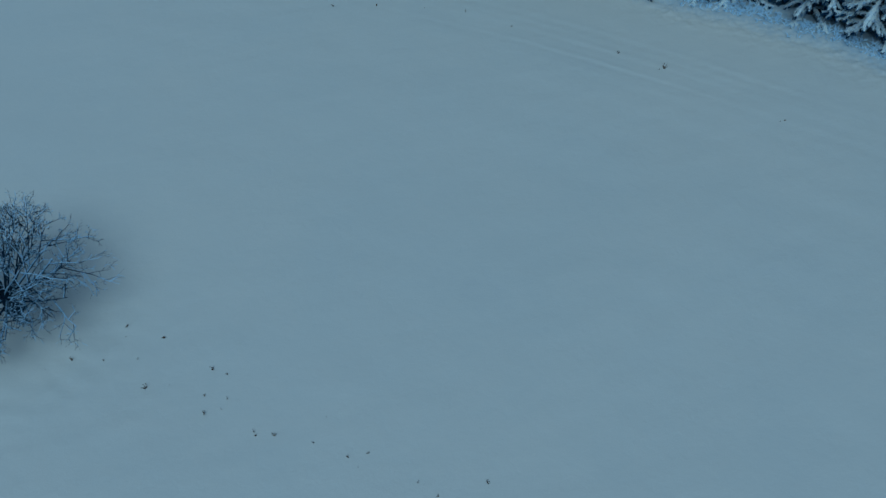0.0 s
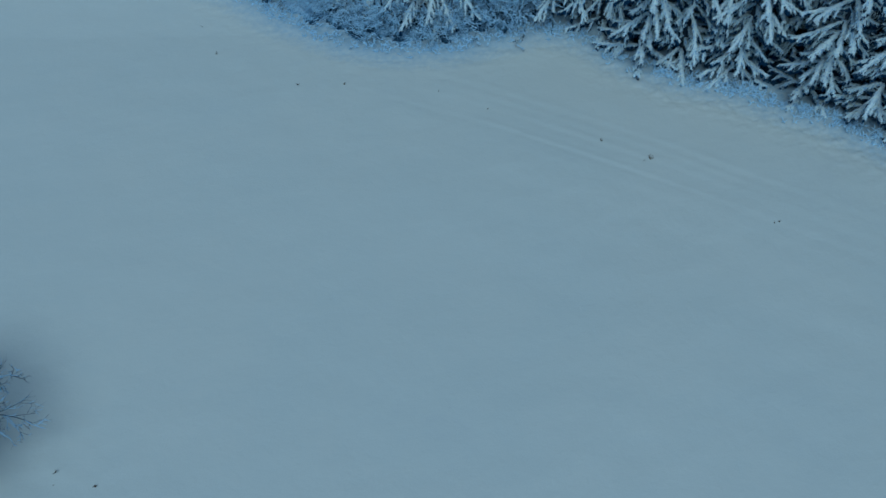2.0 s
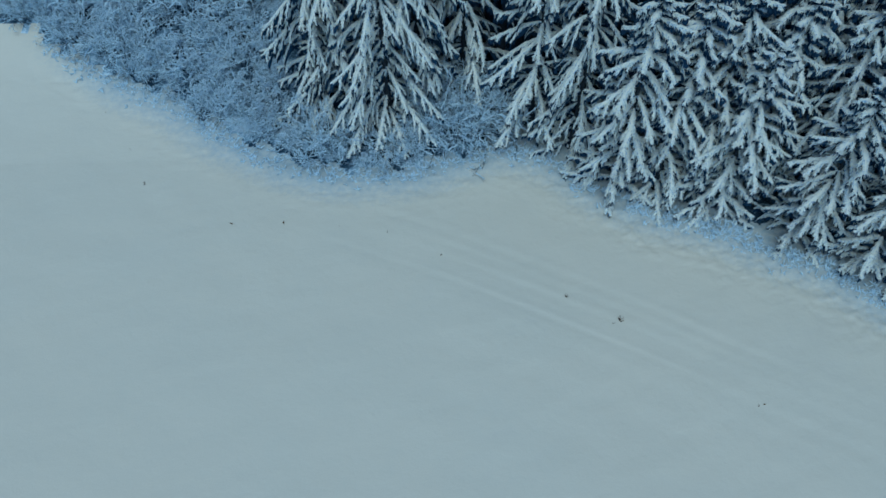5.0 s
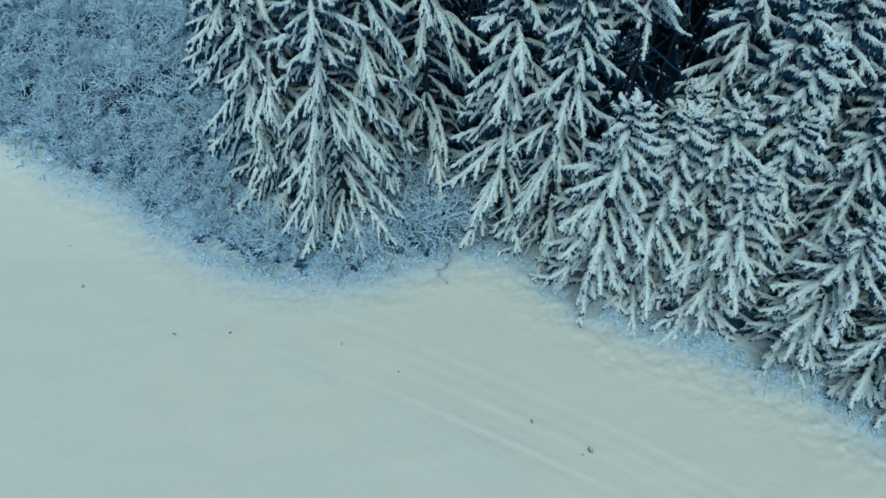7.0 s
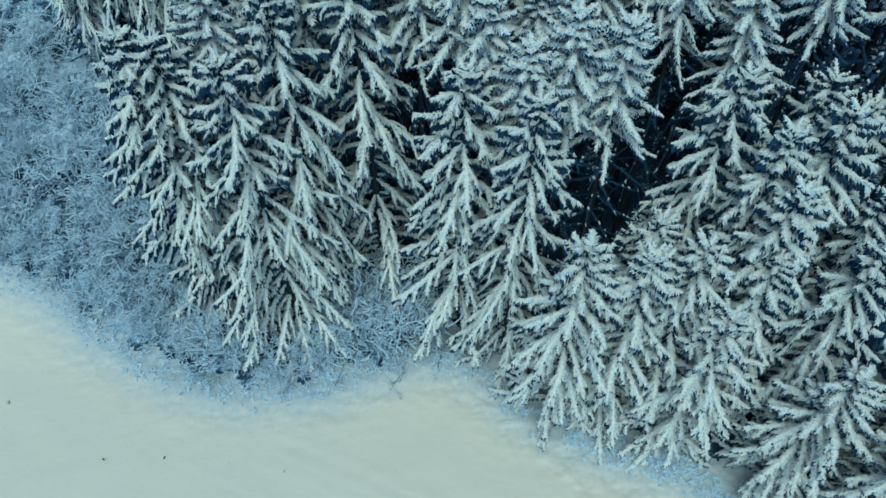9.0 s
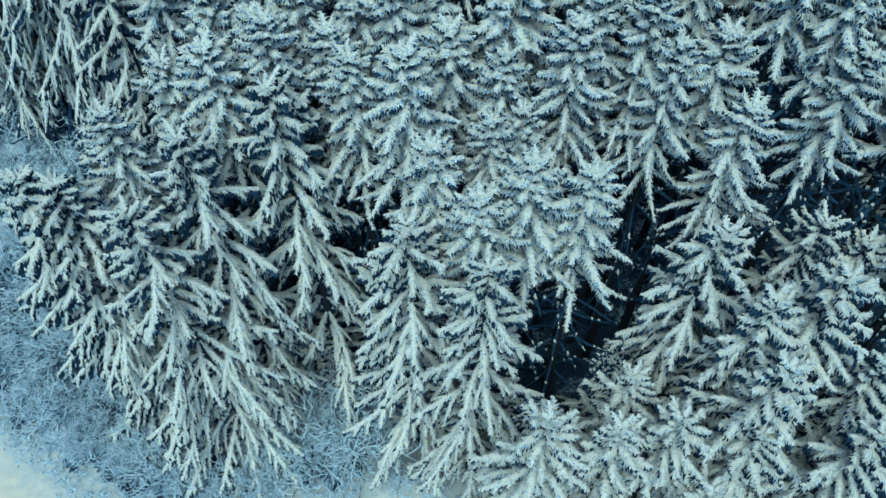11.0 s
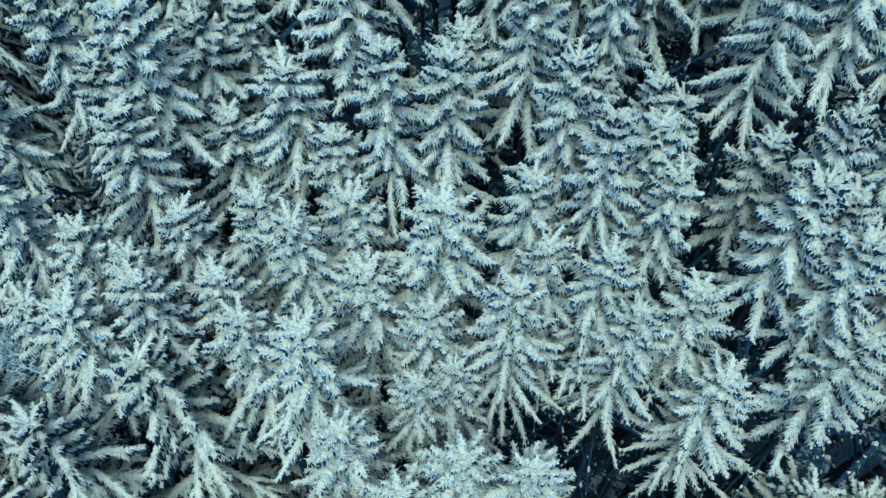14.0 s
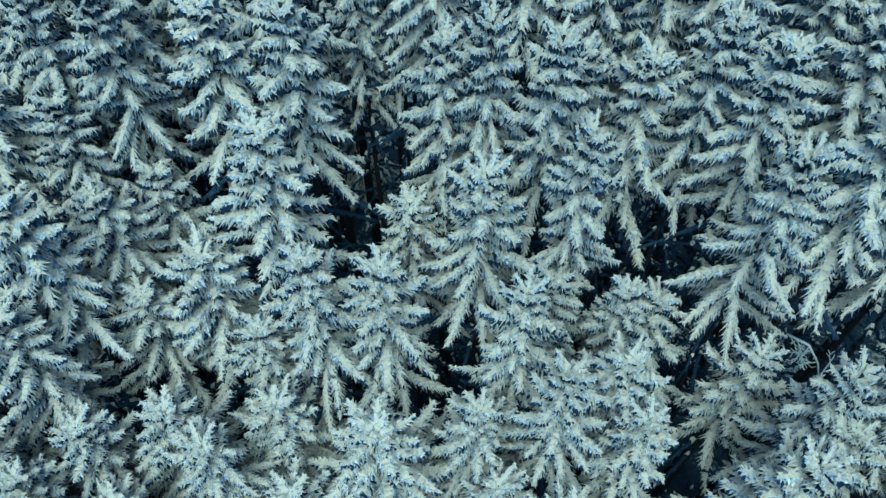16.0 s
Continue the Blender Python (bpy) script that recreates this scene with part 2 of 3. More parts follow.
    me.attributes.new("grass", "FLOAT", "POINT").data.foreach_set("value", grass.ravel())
    me.polygons.foreach_set("use_smooth", [True] * len(me.polygons))
    me.update()
    tagged(new("ground", me), "snow-covered sloping field with faint tracks, patchy litter and painted navy shade under the wood", "snow field", kind="structure")


build_ground()

# ---- spruces ----
UP = Vector((0, 0, 1))


def limb_frame(path, s):
    """The way a limb runs at s, its side and its upper side."""
    d = (path(min(1.0, s + 0.04)) - path(max(0.0, s - 0.04))).normalized()
    side = d.cross(UP)
    side = side.normalized() if side.length > 1e-3 else Vector((1, 0, 0))
    return d, side, side.cross(d)


def add_plume(rnd, snow, leaf, path, length, half, pitch, load, hang, fingers, thick=0.5):
    """A feathered spray: a rounded pad of snow with ragged finger-like edges on a limb, and the dark needles that hang below it."""
    rings = max(4, int(length / pitch))
    k = len(snow.v)
    for i in range(rings + 1):
        s = min(1.0, max(0.0, (i + rnd.uniform(-0.25, 0.25)) / rings))
        p = path(s)
        d, side, up = limb_frame(path, s)
        env = min(1.0, 0.5 + 1.8 * s) * (1.0 if s < 0.4 else 1.0 - 0.8 * ((s - 0.4) / 0.6) ** 1.7)
        w = 0.80 * half * env * rnd.uniform(0.75, 1.2)
        high = w * thick * rnd.uniform(0.35, 1.6)
        for sign in (-1, 1):
            edge = w * (rnd.uniform(1.2, 1.9) if (i + (sign > 0)) % 2 else rnd.uniform(0.7, 1.05))
            rim = p + side * (sign * edge) + d * (edge * rnd.uniform(0.4, 0.8)) - UP * (edge * rnd.uniform(0.3, 0.8))
            mid = p + side * (sign * w * rnd.uniform(0.45, 1.0)) + d * rnd.uniform(-0.03, 0.05) + up * high
            snow.v.extend((rim, mid) if sign < 0 else (mid, rim))
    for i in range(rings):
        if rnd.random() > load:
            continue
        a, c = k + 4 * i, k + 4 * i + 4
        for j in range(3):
            # the sloping sides take the rime colour with blue shade in it
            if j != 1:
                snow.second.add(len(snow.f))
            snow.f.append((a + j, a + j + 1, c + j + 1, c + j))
    # short fingers fan out from both sides, each a ridged tapering lobe
    for i in range(int(length * fingers)):
        s = rnd.uniform(0.08, 0.98)
        d, side, up = limb_frame(path, s)
        sign = 1 if i % 2 else -1
        w = half * min(1.0, 0.5 + 1.8 * s) * (1.0 if s < 0.4 else 1.0 - 0.7 * ((s - 0.4) / 0.6) ** 1.7)
        turn = rnd.uniform(0.45, 1.1)
        way = d * math.cos(turn) + side * (sign * math.sin(turn))
        long, wide = (0.05 + w) * rnd.uniform(0.8, 1.6), rnd.uniform(0.022, 0.045)
        base = path(s) + side * (sign * w * 0.55) + up * (w * rnd.uniform(0.0, 0.35))
        across = way.cross(UP).normalized() * wide
        sag = long * rnd.uniform(0.2, 0.8)
        k = len(snow.v)
        snow.v.extend([base - across, base + across, base + way * (0.45 * long) + UP * (wide * 0.9 - 0.2 * sag), base + way * long - UP * sag])
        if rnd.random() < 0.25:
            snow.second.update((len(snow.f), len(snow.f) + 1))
        snow.f.extend([(k, k + 2, k + 3), (k + 2, k + 1, k + 3), (k, k + 1, k + 2)])
    rings = max(3, int(length / (1.25 * pitch)))
    k = len(leaf.v)
    for i in range(rings + 1):
        s = min(1.0, max(0.0, (i + rnd.uniform(-0.3, 0.3)) / rings))
        p = path(s) - UP * 0.03
        d, side, up = limb_frame(path, s)
        out = half * min(1.0, 0.5 + 1.8 * s) * (1.0 if s < 0.5 else 1.0 - 0.6 * ((s - 0.5) / 0.5) ** 1.5)
        for sign in (-1, 1):
            q = out * (rnd.uniform(0.9, 1.45) if (i + (sign > 0)) % 2 else rnd.uniform(0.45, 0.75))
            leaf.v.append(p + side * (sign * q) + d * (q * rnd.uniform(0.4, 0.8)) - UP * (q * rnd.uniform(0.3, 0.8) + hang * rnd.uniform(0.0, 0.9)))
            if sign < 0:
                leaf.v.append(p)
    for i in range(rings):
        a, c = k + 3 * i, k + 3 * i + 3
        leaf.f.extend([(a, c, c + 1, a + 1), (a + 1, c + 1, c + 2, a + 2)])


def add_limb(rnd, leaf, snow, root, azim, length, elev, droop, half, pitch, load, hang, twigs, fringe=18):
    """A drooping limb; long ones carry side sprays. twigs: sprays a metre."""
    out = Vector((math.cos(azim), math.sin(azim), 0))
    side0 = Vector((-out.y, out.x, 0))
    bend = rnd.uniform(-0.22, 0.22)

    def at(s):
        r = length * s * (1 - 0.12 * s * droop)
        h = length * (math.sin(elev) * s - 0.42 * droop * s * s + 0.20 * droop * s ** 4)
        return root + out * (r * math.cos(elev * 0.7)) + side0 * (bend * length * s * s) + UP * h

    add_plume(rnd, snow, leaf, at, length, half, pitch, load, hang, fringe if load > 0.9 else 0)
    count = int((length - 0.35) * twigs)
    for i in range(count):
        s = 0.22 + 0.7 * (i + rnd.uniform(0, 1)) / count
        p, d = at(s), (at(s + 0.05) - at(s - 0.05)).normalized()
        sd = d.cross(UP).normalized() * (1 if i % 2 else -1)
        turn = rnd.uniform(0.25, 0.7)
        w = d * math.cos(turn) + sd * math.sin(turn)
        ll = min(1.3, 0.34 * length * (1.1 - s) + 0.2) * rnd.uniform(0.65, 1.25)
        fall = rnd.uniform(0.3, 0.8)

        def twig_at(u, p=p, w=w, ll=ll, fall=fall):
            return p + w * (ll * u * (1 - 0.2 * u)) - UP * (fall * ll * u * u + 0.02)

        add_plume(rnd, snow, leaf, twig_at, ll, half * 0.7, pitch * 1.5, load, hang * 1.2, 0.7 * fringe)


def make_spruce(seed, height, reach, grow, full, deep, label, group, half=0.19, pitch=0.055, load=1.0, hang=0.16, twigs=0.0, pack=1.0, sag=1.0, space=1.0):
    """A snow-laden spruce with its foot at the origin. reach: the longest limb; grow: how fast limbs lengthen; full, deep: metres below
    the top down to which the limbs are dense, and down to which there are any; half: half the width of a snowy spray; pack: limbs a whorl;
    sag: how steeply the lower limbs hang; space: how far the lower whorls stand apart."""
    rnd = random.Random(seed)
    root = new("spruce_tree")
    root.empty_display_size = 0.5
    tagged(root, label, "spruce tree", group)
    trunk, leaf, snow = Soup(), Soup(), Soup()
    lean = Vector((rnd.uniform(-0.012, 0.012), rnd.uniform(-0.012, 0.012), 0))

    def stem(z):
        return Vector((0, 0, z)) + lean * z

    zs = [-0.4, 0.4, 2, height * 0.3, height * 0.6, height * 0.85, height - 0.15]
    trunk.tube([stem(z) for z in zs], [0.012 * height * f + 0.012 for f in (1.5, 1.1, 0.95, 0.75, 0.45, 0.18, 0.02)], 8)
    # leader
    for k in range(3):
        add_limb(rnd, leaf, snow, stem(height - 0.6), k * 2.1, rnd.uniform(0.45, 0.68), 1.35, 0.0, 0.10, 0.07, 1.0, 0.06, 0)
    turn, d = rnd.uniform(0, 6.28), 0.16
    while d < min(deep, height - 0.5):
        sparse = d > full
        length = min(reach, 0.50 + grow * d ** 0.75)
        many = max(3, round((7 if d < 1.2 else 6 if not sparse else 4) * pack))
        elev = math.radians(40 - 40 * min(1.0, d / 2.4) ** 0.8 - 22 * sag * min(1.0, max(0.0, (d - 2.4) / 7)))
        droop = (0.3 + 0.6 * min(1.0, d / 5)) * min(1.0, 0.4 + 0.6 * sag)
        # the lowest limbs lie on the snow
        low = min(1.0, max(0.0, (height - d - 0.5) / 4))
        elev, droop = elev * low, droop * (0.1 + 0.9 * low)
        turn += 2.4
        # each whorl has stronger and weaker limbs, so that single arms stand out
        for i in range(many):
            ll = length * rnd.uniform(0.55, 1.18)
            a = turn + math.tau * (i + rnd.uniform(-0.3, 0.3)) / many
            z = height - d - rnd.uniform(0, 0.22)
            wide = half * (0.62 + 0.38 * min(1.0, d / 1.2)) * (1.0 if d < 3 or space > 1.0 else max(0.5, 1.0 - 0.1 * (d - 3))) * rnd.uniform(0.8, 1.2)
            add_limb(rnd, leaf, snow, stem(z), a, ll, elev + rnd.uniform(-0.15, 0.15), droop * rnd.uniform(0.7, 1.3), wide * (0.7 if sparse else 1.0),
                     pitch * (2.0 if sparse else 1.0 if d < 5 else 1.35), load * (0.12 if sparse else 1.0), hang, 0.0 if sparse else twigs if ll > 1.0 else 0.0, 44 if space > 1.3 else 16)
        d += (0.28 + 0.075 * min(d, 5.0)) * rnd.uniform(0.85, 1.2) * (1.9 if sparse else 1.0 + (space - 1.0) * min(1.0, d / 4))
    part("trunk", trunk, BARK, root)
    part("foliage", leaf, NEEDLES, root, "dark green needle branches")
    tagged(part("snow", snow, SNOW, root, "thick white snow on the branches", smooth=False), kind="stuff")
    return root


INNER = "tall dark green spruce loaded with snow in a dense wood"
BORDER = "broad snow-laden spruce with long drooping limbs at the field's edge"
YOUNG = "narrow young spruce thickly covered with snow at the wood's edge"
GROUP_IN, GROUP_EDGE, GROUP_YOUNG = "spruces of the wood", "spruces along the field's edge", "young spruces along the edge"

inner_kinds = [make_spruce(100 + k, 22.0, r, g, 4.4, 13.0, INNER, GROUP_IN, h) for k, (r, g, h) in enumerate([(2.4, 0.62, 0.155), (2.8, 0.74, 0.17), (2.1, 0.56, 0.145), (2.5, 0.76, 0.16), (2.3, 0.52, 0.145), (2.9, 0.66, 0.175), (2.6, 0.60, 0.16)])]
front_kinds = [make_spruce(130 + k, 22.0, r, g, 6.5, 16.0, INNER, GROUP_IN, h) for k, (r, g, h) in enumerate([(2.6, 0.62, 0.16), (3.0, 0.72, 0.175), (2.4, 0.58, 0.15)])]
far_kinds = [make_spruce(150 + k, 22.0, r, g, 3.0, 10.0, INNER, GROUP_IN, 0.14, 0.11, 0.6) for k, (r, g) in enumerate([(2.3, 0.60), (2.7, 0.68), (2.0, 0.54)])]
outer_kinds = [make_spruce(170 + k, 20.0, r, g, 30, 30, INNER, GROUP_IN, 0.24, 0.22, 0.95) for k, (r, g) in enumerate([(3.2, 0.62), (2.8, 0.58)])]
border_kinds = [make_spruce(200 + k, 20.0, r, g, 30, 30, BORDER, GROUP_EDGE, 0.105, 0.075, 1.0, 0.55, 2.0, 0.78, 0.8, 1.7) for k, (r, g) in enumerate([(5.0, 0.80), (4.3, 0.72), (3.8, 0.70)])]
back_kinds = [make_spruce(250 + k, 20.0, r, g, 15, 18, BORDER, GROUP_EDGE, 0.16, 0.095, 1.0, 0.25, 1.2, 1.0, 1.2, 1.2) for k, (r, g) in enumerate([(4.4, 0.76), (3.8, 0.70), (3.4, 0.66)])]
young_kinds = [make_spruce(300 + k, 15.5, r, g, 30, 30, YOUNG, GROUP_YOUNG, 0.125, 0.07, 1.0, 0.5, 2.0, 0.78, 0.65, 1.5) for k, (r, g) in enumerate([(3.2, 0.62), (2.9, 0.58), (3.5, 0.64)])]

# stands of trees: foot x, y and the height of the top
EDGE_TREES = [(1.4, 57.6, 19.9, 0), (-1.5, 59.3, 19.5, 1), (-3.2, 59.5, 19.6, 2), (13.5, 54.9, 19.6, 1), (11.0, 57.0, 19.1, 2), (6.5, 61.1, 21.5, 1), (3.4, 59.3, 20.6, 2), (21.7, 56.4, 19.4, 2), (26.1, 58.3, 17.4, 1), (-1.3, 68.7, 20.5, 0)]
YOUNG_TREES = [(15.8, 51.5, 16.2, 0), (18.5, 51.2, 15.8, 1), (20.4, 51.4, 16.1, 2), (23.2, 50.9, 15.0, 1), (26.6, 50.3, 16.0, 2), (23.4, 52.2, 17.3, 0), (19.3, 53.6, 13.8, 1), (24.8, 55.2, 16.6, 2), (27.4, 53.0, 15.8, 0), (28.7, 58.3, 15.4, 1), (25.4, 54.4, 19.0, 2), (23.1, 53.9, 19.0, 1), (26.3, 47.0, 12.5, 0), (29.4, 44.8, 13.0, 1), (30.8, 48.0, 15.5, 2), (21.8, 49.6, 12.5, 0), (32.5, 43.5, 13.5, 2)]
STAND_A = [(13.7, 57.6, 20.8), (17.4, 57.9, 21.7), (12.7, 63.9, 22.3), (20.3, 61.6, 22.8), (22.9, 60.3, 22.1), (9.1, 62.0, 21.8), (15.0, 65.0, 24.3), (24.3, 66.5, 25.0), (16.9, 62.2, 22.7), (10.3, 69.7, 25.0), (11.6, 67.9, 23.5), (12.1, 66.0, 22.8), (15.6, 71.6, 24.6), (18.2, 66.4, 24.0), (8.1, 69.5, 23.0), (22.5, 68.3, 24.8), (3.4, 73.4, 24.4), (6.1, 73.1, 24.8), (8.6, 72.4, 25.2), (12.8, 72.6, 26.3), (12.6, 70.3, 24.6), (17.5, 69.4, 24.4), (17.9, 72.2, 26.2), (19.2, 71.2, 26.5), (20.0, 69.1, 25.9), (21.9, 72.3, 25.0), (26.8, 69.1, 26.4), (24.2, 68.6, 26.0)]
STAND_B = [(7.2, 70.9, 23.8), (6.0, 69.1, 23.5), (5.4, 67.3, 23.4), (13.4, 67.7, 24.6), (15.1, 67.6, 24.4), (19.3, 68.0, 23.9), (21.3, 67.6, 23.3), (2.8, 70.3, 23.3), (4.0, 69.8, 22.6), (3.9, 65.1, 22.7), (9.3, 66.0, 23.2), (17.6, 65.1, 23.1), (19.4, 64.7, 24.0), (20.7, 65.6, 22.8), (25.0, 64.5, 24.1), (26.5, 64.3, 23.0), (27.7, 65.0, 23.8), (10.5, 64.6, 22.7), (5.6, 64.2, 22.7), (6.3, 62.8, 22.5), (8.2, 63.6, 21.3), (14.7, 62.5, 22.3), (17.8, 63.5, 23.0), (19.5, 62.7, 23.4), (21.1, 64.1, 22.1), (23.9, 62.9, 23.7), (22.2, 62.3, 21.6)]
STAND_C = [(25.3, 61.7, 23.0), (4.1, 62.5, 21.6), (11.1, 61.0, 22.7), (6.1, 74.5, 25.4), (8.1, 73.9, 25.9), (10.4, 73.8, 25.3), (16.8, 72.9, 27.0), (26.0, 74.2, 25.2), (28.1, 73.2, 26.9), (23.2, 71.8, 26.4), (24.7, 70.9, 26.2), (20.6, 73.5, 25.6), (24.4, 73.2, 26.1), (7.6, 75.6, 25.6), (0.5, 60.8, 20.3), (14.0, 60.9, 20.8), (15.2, 61.2, 20.7), (12.0, 59.1, 20.8), (25.6, 60.1, 22.6), (1.7, 65.6, 21.3), (15.5, 58.2, 21.8), (1.9, 63.6, 20.1)]
STAND_D = [(-0.3, 61.8, 20.0), (12.1, 76.1, 26.5), (14.4, 76.5, 26.5), (15.5, 76.9, 27.0), (16.7, 75.5, 27.0), (21.2, 75.6, 27.0), (24.9, 75.8, 27.0), (27.4, 75.7, 27.0), (23.1, 76.3, 27.0), (19.1, 76.2, 27.0), (9.2, 77.7, 26.0), (6.7, 78.1, 25.5), (3.4, 78.2, 25.0), (-2.1, 70.9, 21.5), (-0.1, 69.9, 22.0), (29.0, 76.1, 27.0), (29.5, 60.5, 20.0), (28.4, 62.4, 22.0), (31.0, 57.0, 17.0), (30.6, 63.6, 22.5), (30.4, 66.8, 24.0), (29.6, 69.5, 25.5), (6.9, 65.4, 22.2)]

taken = [(t[0], t[1]) for stand in (EDGE_TREES, YOUNG_TREES, STAND_A, STAND_B, STAND_C, STAND_D) for t in stand]
place_rnd = random.Random(5)


def nearest(x, y):
    return min((math.hypot(x - a, y - b) for a, b in taken if (a, b) != (x, y)), default=9.0)


used = set()


def plant(kinds, pick, height0, x, y, top, wide):
    """Sets a spruce: the first of each kind is the master itself."""
    z = ground_z(x, y) - 0.05
    s = (top - z) / height0
    turn = Matrix.Rotation(place_rnd.uniform(0, math.tau), 4, "Z")
    m = Matrix.Translation((x, y, z)) @ turn @ Matrix.Diagonal((wide, wide, s, 1))
    ob = kinds[pick % len(kinds)]
    if ob.name in used:
        return copy_thing(ob, m)
    used.add(ob.name)
    ob.matrix_basis = m
    return ob


for x, y, top, k in EDGE_TREES:
    plant(border_kinds, k, 20.0, x, y, top, place_rnd.uniform(0.9, 1.05))
for x, y, top, k in YOUNG_TREES:
    plant(young_kinds, k, 15.5, x, y, top, place_rnd.uniform(0.9, 1.1))
for x, y, top in STAND_A + STAND_B + STAND_C + STAND_D:
    inside = -float(edge_gap(np.array(x), np.array(y)))
    plant(front_kinds if inside < 12.5 else inner_kinds, place_rnd.randrange(21), 22.0, x, y, top, max(0.74, min(1.2, 0.46 + 0.28 * nearest(x, y))))

# the rest of the wood between and beyond them
tries = 0
filled = []
while tries < 4000 and len(filled) < 170:
    tries += 1
    x, y = place_rnd.uniform(-14, 37), place_rnd.uniform(42, 85)
    inside = -float(edge_gap(np.array(x), np.array(y)))
    if inside < 2.6 or (x < -2 and y < 74 - 0.2 * x):
        continue
    seen_part = 0 < x < 30 and 52 < y < 78
    if nearest(x, y) < (2.0 if seen_part or y > 75 else 2.5):
        continue
    if x < 12 and y < 62:
        continue
    taken.append((x, y))
    filled.append((x, y, seen_part))
for x, y, low in filled:
    top = 16.5 + 0.42 * (min(y, 80) - 51) + place_rnd.uniform(-1.5, 0.8)
    if low:
        top -= place_rnd.uniform(8.5, 12.0)
    if x < 2:
        top -= 2.5
    if x > 27:
        top = min(top, 14 + 0.6 * (y - 44))
    plant(back_kinds if x < 2 else far_kinds, place_rnd.randrange(3), 20.0 if x < 2 else 22.0, x, y, max(top, 9.0), place_rnd.uniform(0.65, 0.85) if low else place_rnd.uniform(0.85, 1.1))

# the wood goes on beside and behind them
outer = []
for _ in range(1500):
    x, y = place_rnd.uniform(-34, 62), place_rnd.uniform(26, 100)
    if -float(edge_gap(np.array(x), np.array(y))) < 3.5 or -15 < x < 34.5 and y < 85 or x < 0 and y < 82 - 0.25 * x:
        continue
    if min((math.hypot(x - a, y - b) for a, b in taken + outer), default=9.0) < 3.0:
        continue
    outer.append((x, y))
for x, y in outer[:100]:
    top = ground_z(x, y) + place_rnd.uniform(17, 21)
    plant(outer_kinds, place_rnd.randrange(2), 20.0, x, y, top, place_rnd.uniform(0.9, 1.15))


# ---- bare trees and shrubs ----
def grow_twigs(rnd, wood, frost_soup, p, d, length, radius, level, frosty, lift, many=5, wild=0.28, rimed=0.011, low=-9.0):
    """A crooked bare limb with side limbs; rime lies on the upper side of the limbs and coats the last twigs."""
    n = 3 if level > 1 else 2 if level == 1 else 1
    pts, at, way = [p], p.copy(), d.normalized()
    for _ in range(n):
        way = (way + Vector((rnd.uniform(-wild, wild), rnd.uniform(-wild, wild), rnd.uniform(-wild, wild) * 0.8 + lift))).normalized()
        at = at + way * (length / n)
        pts.append(at.copy())
    coat = rnd.random() < frosty * min(1.0, max(0.12, (at.z - low) / 1.0))
    if level > 0 or not coat:
        wood.tube(pts, [radius * (1 - 0.65 * i / n) for i in range(n + 1)], 3, cap=False)
    if coat:
        frost_soup.tube(pts, [(radius * 0.75 + rimed) * (1 - 0.45 * i / n) for i in range(n + 1)], 3, radius * 0.7 + 0.004, 0.9, cap=False)
    if level == 0:
        return
    for _ in range(many):
        s = rnd.uniform(0.25, 1.0) * n
        k = min(int(s), n - 1)
        q = pts[k].lerp(pts[k + 1], s - k)
        axis = (pts[k + 1] - pts[k]).normalized()
        off = Vector((rnd.gauss(0, 1), rnd.gauss(0, 1), rnd.gauss(0.15, 0.8)))
        off = (off - axis * off.dot(axis)).normalized()
        grow_twigs(rnd, wood, frost_soup, q, axis * rnd.uniform(0.5, 1.0) + off * 0.75, length * rnd.uniform(0.34, 0.6), radius * 0.55, level - 1, frosty, lift, many, wild, rimed, low)


def make_shrub(seed, stems, length, frosty, label):
    rnd = random.Random(seed)
    root = new("bare_shrub")
    root.empty_display_size = 0.3
    tagged(root, label, "shrub", "frosted shrubs along the edge")
    wood, rime = Soup(), Soup()
    for i in range(stems):
        a = math.tau * (i + rnd.uniform(-0.3, 0.3)) / stems
        e = rnd.uniform(0.7, 1.4)
        d = Vector((math.cos(a) * math.cos(e), math.sin(a) * math.cos(e), math.sin(e)))
        foot = Vector((math.cos(a) * 0.25, math.sin(a) * 0.25, -0.15))
        grow_twigs(rnd, wood, rime, foot, d, length * rnd.uniform(0.75, 1.2), 0.024, 3, frosty, -0.07, 4, 0.34, 0.024, 0.25)
    part("framework", wood, TWIG_BARK, root)
    tagged(part("rime", rime, FROST, root, "white rime and snow on the twigs"), kind="stuff")
    return root


SHRUB = "tangled leafless shrub covered with white rime"
shrub_kinds = [make_shrub(400 + k, s, l, f, SHRUB) for k, (s, l, f) in enumerate([(13, 2.1, 0.80), (14, 1.9, 0.72), (13, 2.3, 0.84), (12, 1.9, 0.76)])]
shrub_rnd = random.Random(9)
bushes = []
for _ in range(4000):
    x, y = shrub_rnd.uniform(-34, 11), shrub_rnd.uniform(51, 80)
    inside = -float(edge_gap(np.array(x), np.array(y)))
    if inside < 1.2 or inside > 15:
        continue
    if x > -5 and inside > 4.5 or x > 4.3 and inside < 1.5:
        continue
    if min((math.hypot(x - a, y - b) for a, b, _ in bushes), default=9) < (1.1 if inside < 3 else 1.8):
        continue
    if min(math.hypot(x - t[0], y - t[1]) for t in EDGE_TREES) < 1.6:
        continue
    bushes.append((x, y, inside))
    if len(bushes) > 165:
        break
for x, y, big in [(5.9, 56.9, 1.5), (7.6, 57.0, 1.6), (6.6, 58.4, 1.7), (8.6, 57.2, 1.3), (4.6, 57.2, 1.3), (-6.5, 58.0, 1.3), (-8.0, 60.5, 1.5), (-14.5, 63.3, 1.5), (-11.0, 65.0, 1.6)]:
    bushes.append((x, y, -big))
